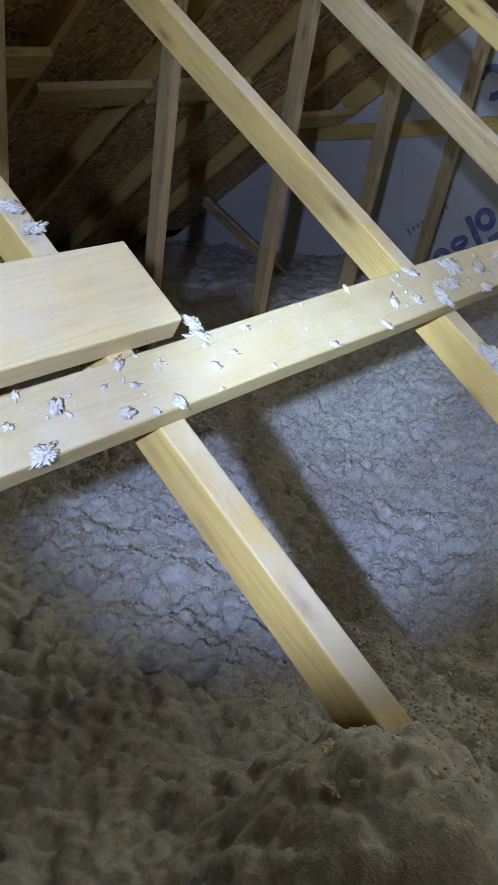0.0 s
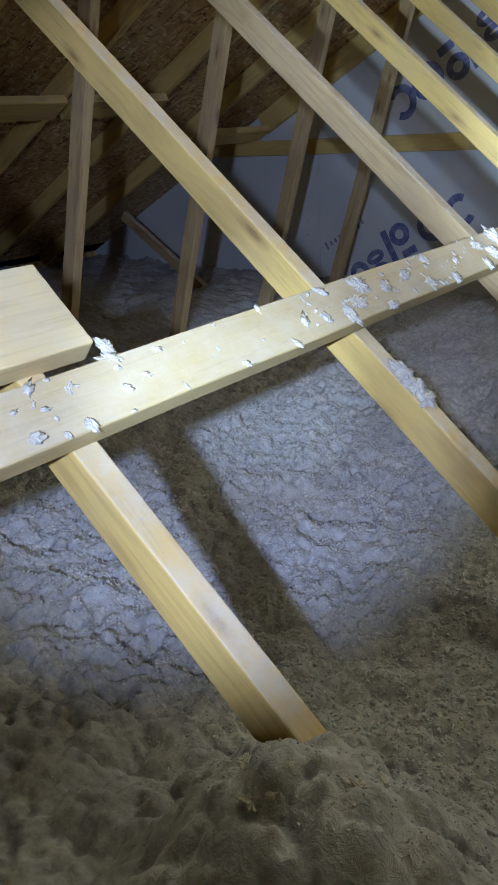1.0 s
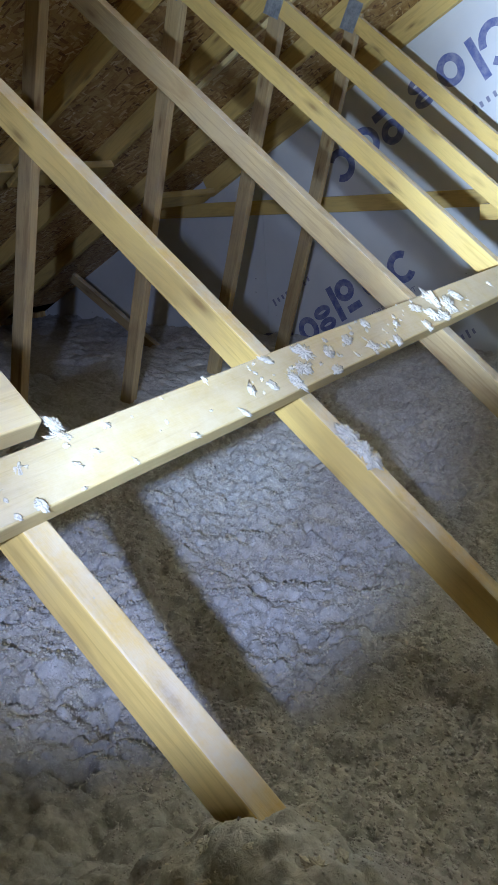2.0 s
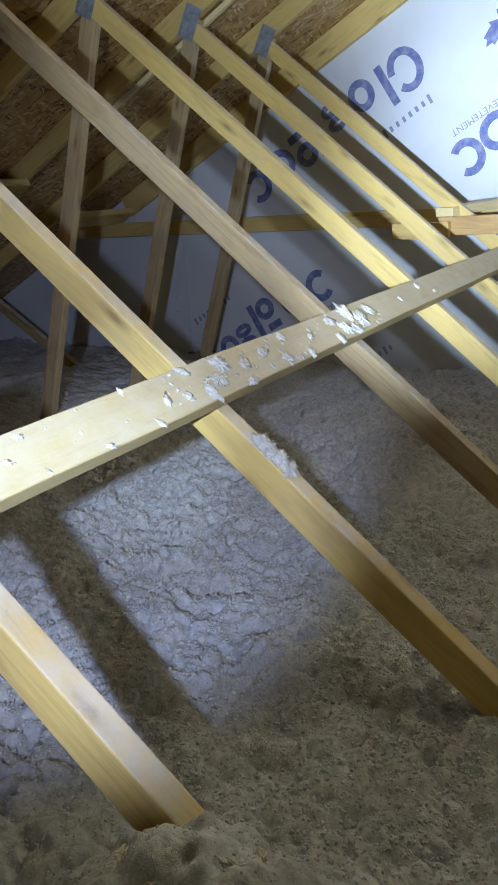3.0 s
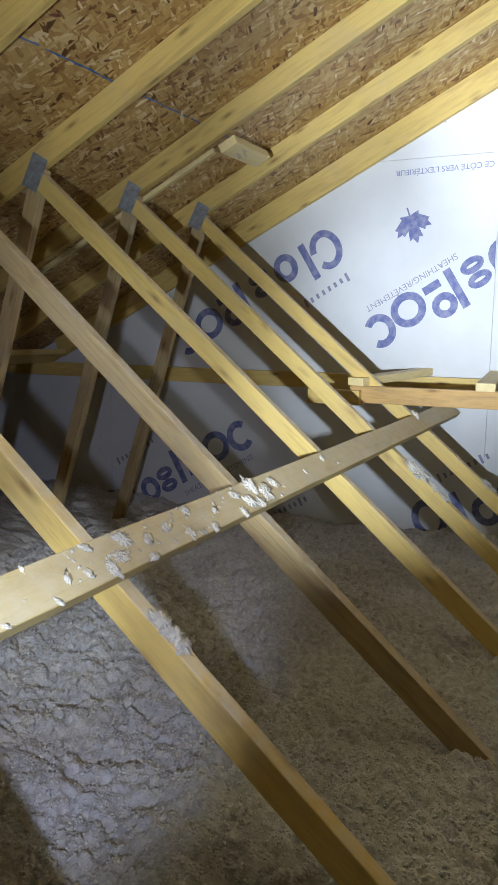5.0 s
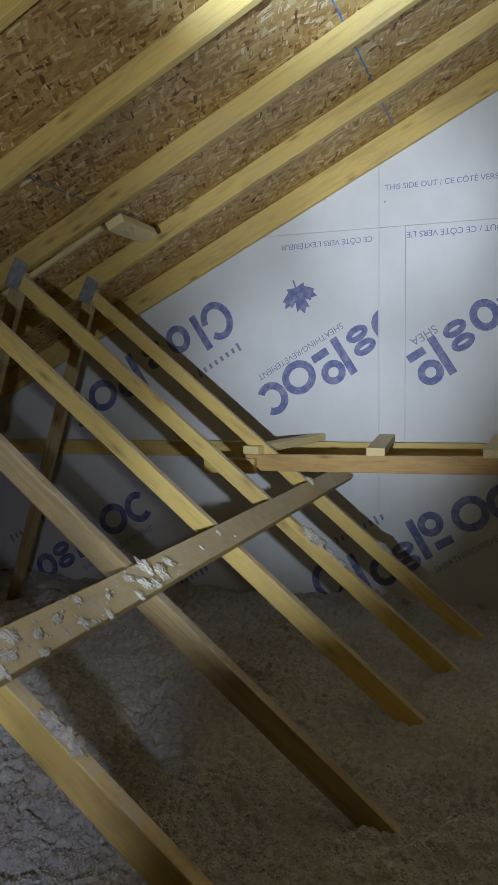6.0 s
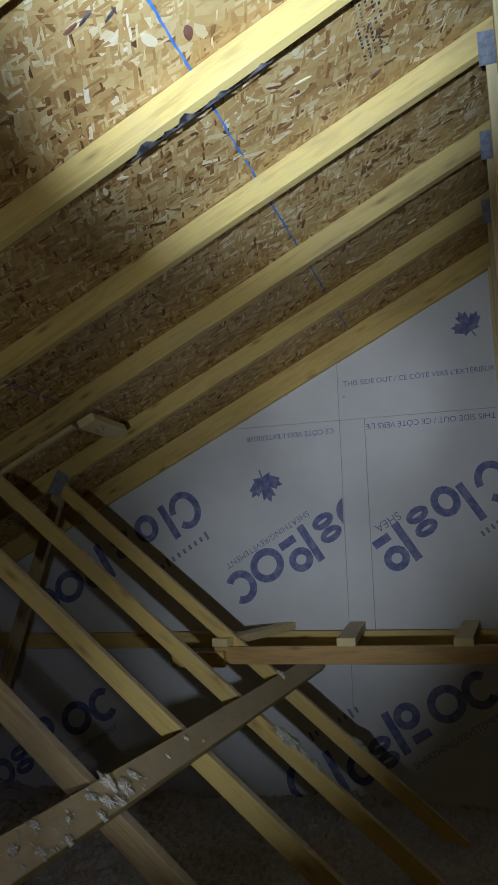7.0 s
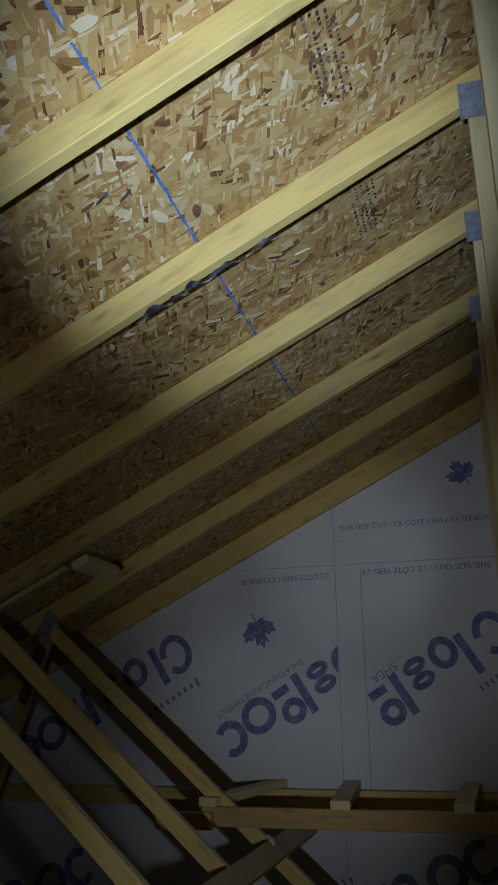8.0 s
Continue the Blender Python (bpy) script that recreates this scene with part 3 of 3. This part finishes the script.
def ring_quads(cx, cz, rx, rz, w, a0, a1, n=22):
    out = []
    for i in range(n):
        p, q = radians(a0 + (a1 - a0) * i / n), radians(a0 + (a1 - a0) * (i + 1) / n)
        out.append([(cx + rx * math.cos(p), cz + rz * math.sin(p)), (cx + rx * math.cos(q), cz + rz * math.sin(q)),
                    (cx + (rx - w) * math.cos(q), cz + (rz - w) * math.sin(q)), (cx + (rx - w) * math.cos(p), cz + (rz - w) * math.sin(p))])
    return out


def bar_quad(cx, cz, w, h):
    return [[(cx - w / 2, cz - h / 2), (cx + w / 2, cz - h / 2), (cx + w / 2, cz + h / 2), (cx - w / 2, cz + h / 2)]]


SHAPES = {
    "open_big": lambda: ring_quads(0, 0.02, 0.095, 0.115, 0.040, 40, 350) ,
    "bar": lambda: bar_quad(0, 0.02, 0.042, 0.225),
    "ring": lambda: ring_quads(0, 0, 0.076, 0.084, 0.040, 0, 360),
    "wave": lambda: ring_quads(0, 0.042, 0.066, 0.042, 0.034, 0, 360, 14) + ring_quads(0, -0.042, 0.066, 0.042, 0.034, 0, 360, 14),
    "bar_ring": lambda: bar_quad(-0.070, 0.01, 0.044, 0.23) + ring_quads(0.025, 0.055, 0.070, 0.068, 0.040, 0, 360, 16) + bar_quad(0.04, -0.065, 0.10, 0.045),
    "round": lambda: ring_quads(0, 0, 0.100, 0.095, 0.042, 0, 360),
    "open": lambda: ring_quads(0, 0, 0.090, 0.095, 0.042, 45, 315),
}


def logo(items, turn, upper=None):
    """A row of plain logo shapes; turn in degrees in the wall's plane. Shapes past the upper x are cut away with the panel."""
    t = radians(turn)
    polys = []
    for kind, x, z in items:
        for poly in SHAPES[kind]():
            pts = [(x + px * math.cos(t) - pz * math.sin(t), z + px * math.sin(t) + pz * math.cos(t)) for px, pz in poly]
            if upper is not None:
                pts = [(min(max(px, upper[0]), upper[1]), pz) for px, pz in pts]
            polys.append(pts)
    return part("printed_logo", print_mesh(polys), INK, wall, "large faded blue printed logo shapes", Matrix.Translation((0.016, -0.003, -0.017)))


logo([("open_big", -0.80, 1.99), ("bar", -0.90, 1.925), ("ring", -1.035, 1.875), ("wave", -1.195, 1.79), ("bar_ring", -1.375, 1.665), ("round", -1.545, 1.55), ("open", -1.70, 1.45)], 212)
logo([("open", -0.453, 1.523), ("round", -0.300, 1.640), ("bar_ring", -0.110, 1.725), ("wave", 0.050, 1.835), ("ring", 0.185, 1.92)], 212, (-9, 0.144))
logo([("bar_ring", 0.415, 1.715), ("wave", 0.565, 1.845), ("ring", 0.695, 1.945), ("bar", 0.815, 1.955), ("open_big", 0.94, 2.055)], 212, (0.292, 9))
logo([("open_big", -0.12, 0.475), ("bar", 0.05, 0.54), ("ring", 0.175, 0.575), ("wave", 0.297, 0.66), ("bar_ring", 0.43, 0.785), ("round", 0.630, 0.91), ("open", 0.80, 0.98)], 30)
logo([("open_big", -2.26, 0.30), ("bar", -2.10, 0.39), ("ring", -1.975, 0.465), ("wave", -1.850, 0.545), ("bar_ring", -1.700, 0.665), ("round", -1.49, 0.79), ("open", -1.32, 0.87)], 30)


def thin_logo(x0, z0, x1, z1, n=9, h=0.05):
    """The small maker's mark: a row of plain bars."""
    a = math.atan2(z1 - z0, x1 - x0)
    polys = []
    for i in range(n):
        u = (i + 0.5) / n
        cx, cz = x0 + u * (x1 - x0), z0 + u * (z1 - z0)
        for poly in bar_quad(0, 0, 0.4 * math.hypot(x1 - x0, z1 - z0) / n, h * (1.0 if i in (0, 7) else 0.6)):
            polys.append([(cx + px * math.cos(a) - pz * math.sin(a), cz + px * math.sin(a) + pz * math.cos(a)) for px, pz in poly])
    part("printed_mark", print_mesh(polys), INK_THIN, wall, "small row of grey printed bars", Matrix.Translation((0.016, -0.003, -0.017)))


thin_logo(-0.64, 1.83, -0.95, 1.64)
thin_logo(1.02, 1.86, 0.86, 1.76, 6)
thin_logo(-2.25, 0.62, -1.95, 0.80)
thin_logo(-0.10, 0.72, 0.18, 0.88)
thin_logo(-1.15, 0.36, -0.86, 0.53)


def lettering(text, x0, z0, x1, z1, material=INK_THIN):
    """Printed words from (x0, z0) to (x1, z1) along their foot."""
    cu = bpy.data.curves.new("lettering", "FONT")
    cu.body, cu.size = text, 1.0
    ob = bpy.data.objects.new("lettering", cu)
    scene.collection.objects.link(ob)
    me = bpy.data.meshes.new_from_object(ob.evaluated_get(bpy.context.evaluated_depsgraph_get()))
    bpy.data.objects.remove(ob)
    xs_ = [v.co.x for v in me.vertices]
    s = math.hypot(x1 - x0, z1 - z0) / (max(xs_) - min(xs_))
    a = math.atan2(z1 - z0, x1 - x0)
    for v in me.vertices:
        x, y = (v.co.x - min(xs_)) * s, v.co.y * s
        v.co = Vector((x0 + x * math.cos(a) - y * math.sin(a), 0, z0 + x * math.sin(a) + y * math.cos(a)))
    me.materials.clear()
    me.materials.append(material)
    p = new("printed_words", me)
    p.location = (0.016, -0.003, -0.017)
    p.parent = wall
    p["label"] = "small dark printed words"
    return p


lettering("THIS SIDE OUT / CE CÔTÉ VERS L'EXTÉRIEUR", 0.180, 2.622, 1.000, 2.632, INK)
lettering("THIS SIDE OUT / CE CÔTÉ VERS L'E", 0.985, 2.404, 0.296, 2.396, INK)
lettering("CE CÔTÉ VERS L'EXTÉRIEUR", 0.112, 2.388, -0.400, 2.374, INK)
lettering("SHEATHING/REVÊTEMENT", -0.06, 1.935, -0.545, 1.652)
lettering("SHEA", 0.44, 1.905, 0.31, 1.83)
lettering("SHEATHING/REVÊTEMENT", 0.46, 0.585, 0.93, 0.865)
lettering("SHEATHING/REVÊTEMENT", -1.70, 0.45, -1.22, 0.735)


def leaf_print(x, z, size, turn):
    half = ((0, 0.5), (0.09, 0.33), (0.19, 0.38), (0.15, 0.10), (0.29, 0.22), (0.33, 0.14), (0.49, 0.17), (0.42, 0.02), (0.49, -0.05), (0.24, -0.24), (0.27, -0.33), (0.02, -0.28), (0.02, -0.50))
    pts = list(half) + [(-a, b) for a, b in half[::-1] if a > 0]
    t = radians(turn)
    poly = [(x + size * (a * math.cos(t) - b * math.sin(t)), z + size * (a * math.sin(t) + b * math.cos(t))) for a, b in pts]
    part("printed_leaf", print_mesh([poly]), INK, wall, "blue printed leaf shape", Matrix.Translation((0.016, -0.003, -0.017)))


leaf_print(-0.296, 2.085, 0.20, 200)
leaf_print(0.872, 2.905, 0.17, 30)


# ---- marks on the deck ----
def deck_point(x, y, drop=0.003):
    return (x + SLOPE * drop, y, deck(x) - drop)


def chalk(x, ya, yb, wide, seed):
    rn = random.Random(seed)
    bm = bmesh.new()
    prev = None
    n = int((yb - ya) / 0.03)
    for i in range(n + 1):
        y = ya + (yb - ya) * i / n
        d, w = rn.gauss(0, 0.0012), wide * (0.6 + 0.6 * rn.random())
        a, b = bm.verts.new(deck_point(x + d - w / 2, y)), bm.verts.new(deck_point(x + d + w / 2, y))
        if prev and rn.random() > 0.06:
            bm.faces.new((prev[0], prev[1], b, a))
        prev = (a, b)
    ob = part("chalk_line", bm, CHALK, None, "", None)
    ob.parent = d1
    ob.matrix_parent_inverse = d1.matrix_basis.inverted()
    ob["label"] = "blue chalk line along the deck"


chalk(0.247, -0.9, 3.66, 0.0065, 1)
chalk(-0.86, 1.3, 3.3, 0.006, 2)

# stamped print on the deck near the ridge: plain bars
bm = bmesh.new()
rs = random.Random(9)
for bay in (1, 2):
    for row in range(5):
        x = 0.66 + row * 0.017
        y = SPACE * bay + 0.10
        while y < SPACE * bay + 0.42:
            l = rs.uniform(0.004, 0.014)
            if rs.random() < 0.7:
                bm.faces.new([bm.verts.new(deck_point(x + a * 0.007, y + b * l)) for a, b in ((0, 0), (1, 0), (1, 1), (0, 1))])
            y += l + rs.uniform(0.004, 0.010)
st = part("stamp", bm, BLACK, None, "rows of dark stamped bars")
st.parent = d1
st.matrix_parent_inverse = d1.matrix_basis.inverted()


def deck_flake(x, y, long, wide, turn, material, label):
    """One loose strand lying proud of the deck's underside."""
    rf = random.Random(int(1000 * y))
    c, n = math.cos(radians(turn)), math.sin(radians(turn))
    ring = [(math.cos(a) * long / 2 * rf.uniform(0.75, 1.0), math.sin(a) * wide / 2 * rf.uniform(0.7, 1.0)) for a in (0.3, 1.2, 2.0, 2.9, 3.5, 4.4, 5.2, 6.0)]
    bm = bmesh.new()
    low = [bm.verts.new(deck_point(x + a * c - b * n, y + a * n + b * c, 0.0045)) for a, b in ring]
    top = [bm.verts.new(deck_point(x + a * c - b * n, y + a * n + b * c, 0.001)) for a, b in ring]
    bm.faces.new(low)
    for i in range(len(ring)):
        j = (i + 1) % len(ring)
        bm.faces.new((low[i], top[i], top[j], low[j]))
    bmesh.ops.recalc_face_normals(bm, faces=bm.faces[:])
    ob = part("strand", bm, material, None, label)
    ob.parent = d1
    ob.matrix_parent_inverse = d1.matrix_basis.inverted()


RED_BARK = ink_material("red_brown_bark", (0.17, 0.055, 0.022), 0.12)
PALE_STRAND = ink_material("pale_strand", (0.74, 0.60, 0.33), 0.15)
deck_flake(0.285, 1.105, 0.055, 0.028, 100, RED_BARK, "red-brown bark strand")
deck_flake(0.121, 0.877, 0.050, 0.008, -20, BLACK, "thin black strand")
deck_flake(0.167, 0.913, 0.045, 0.007, -25, BLACK, "thin black strand")
deck_flake(0.285, 0.463, 0.060, 0.035, 15, PALE_STRAND, "broad pale strand")
deck_flake(0.205, 1.045, 0.065, 0.030, 75, PALE_STRAND, "broad pale strand")
for i in range(60):
    x, y = rs.uniform(-0.9, 0.75), rs.uniform(0.7, 3.5)
    deck_flake(x, y, rs.uniform(0.025, 0.06), rs.uniform(0.006, 0.018), rs.uniform(0, 180), rs.choice((RED_BARK, PALE_STRAND, PALE_STRAND)), "")


# ---- small timber under the deck ----
def flat_block(name, x, ya, yb, wide, material, label, cat, group=""):
    nrm = Vector((-SLOPE, 0, 1)).normalized()
    a, b = Vector((x, ya, under(x))) - nrm * 0.002, Vector((x, yb, under(x))) - nrm * 0.002
    return tagged(stick(name, a, b, wide, THICK, material, up=nrm, seed=int(ya * 50)), label, cat, group)


for bay, x in ((1, -2.12), (2, -2.33), (3, -2.33), (5, -2.68)):
    flat_block("roof_block", x, SPACE * bay + THICK + 0.001, SPACE * (bay + 1) - 0.001, 0.14, PINE, "short pine block fixed between rafters near the eaves", "block", "blocks near the eaves")
scrap = flat_block("marked_offcut", -0.772, 2.50, 2.83, 0.085, PINE_PALE, "pale pine offcut with pencil scribbles under the roof", "offcut")
bm = bmesh.new()
for i in range(7):
    l, y = rs.uniform(0.02, 0.05), -0.025 + 0.008 * i
    x = 0.08 + 0.02 * (i % 4)
    bm.faces.new([bm.verts.new(c) for c in ((x, y, -THICK - 0.003), (x, y + 0.003, -THICK - 0.003), (x + l, y + 0.006, -THICK - 0.003), (x + l, y + 0.003, -THICK - 0.003))])
part("pencil_mark", bm, INK_THIN, scrap, "grey pencil scribble")
nrm = Vector((-SLOPE, 0, 1)).normalized()
bat = stick("roof_batten", Vector((-2.0, 2.505, under(-2.0))) , Vector((-0.83, 2.505, under(-0.83))), 0.026, 0.02, PINE_PALE, up=nrm, seed=77)
tagged(bat, "thin pale batten beside a rafter underside", "batten")
lean = stick("eaves_stick", (-3.35, 3.02, 0.88), (-2.55, 3.02, 0.38), THICK, 0.06, PINE_GREY, seed=78)
tagged(lean, "weathered stick slanting into the insulation near the gable", "stick")

# bark left along the lower arris of one rafter
bm = bmesh.new()
prev = None
for i in range(27):
    x = 0.05 + 0.42 * i / 26
    w = 0.034 * max(0.015, noise.noise(Vector((i * 0.43, 2.2, 0))) + 0.16) * (1 if 1 < i < 25 else 0.1)
    y, z = 2 * SPACE + THICK + 0.0005, under(x) - 0.0035
    a, b, c = bm.verts.new((x, y - w * 1.6, z)), bm.verts.new((x, y + 0.001, z - 0.001)), bm.verts.new((x, y + 0.0015, z + 0.2 * w))
    if prev:
        bm.faces.new((prev[0], prev[1], b, a))
        bm.faces.new((prev[1], prev[2], c, b))
    prev = (a, b, c)
host = [o for o in scene.objects if o.name.startswith("roof_truss") and abs(o.location.y - 2 * SPACE) < 0.01][0]
bark = part("bark_edge", bm, BLACK, None, "dark strip of bark on a rafter edge")
bark.parent = host
bark.matrix_parent_inverse = Matrix.Translation((0, -2 * SPACE, 0))
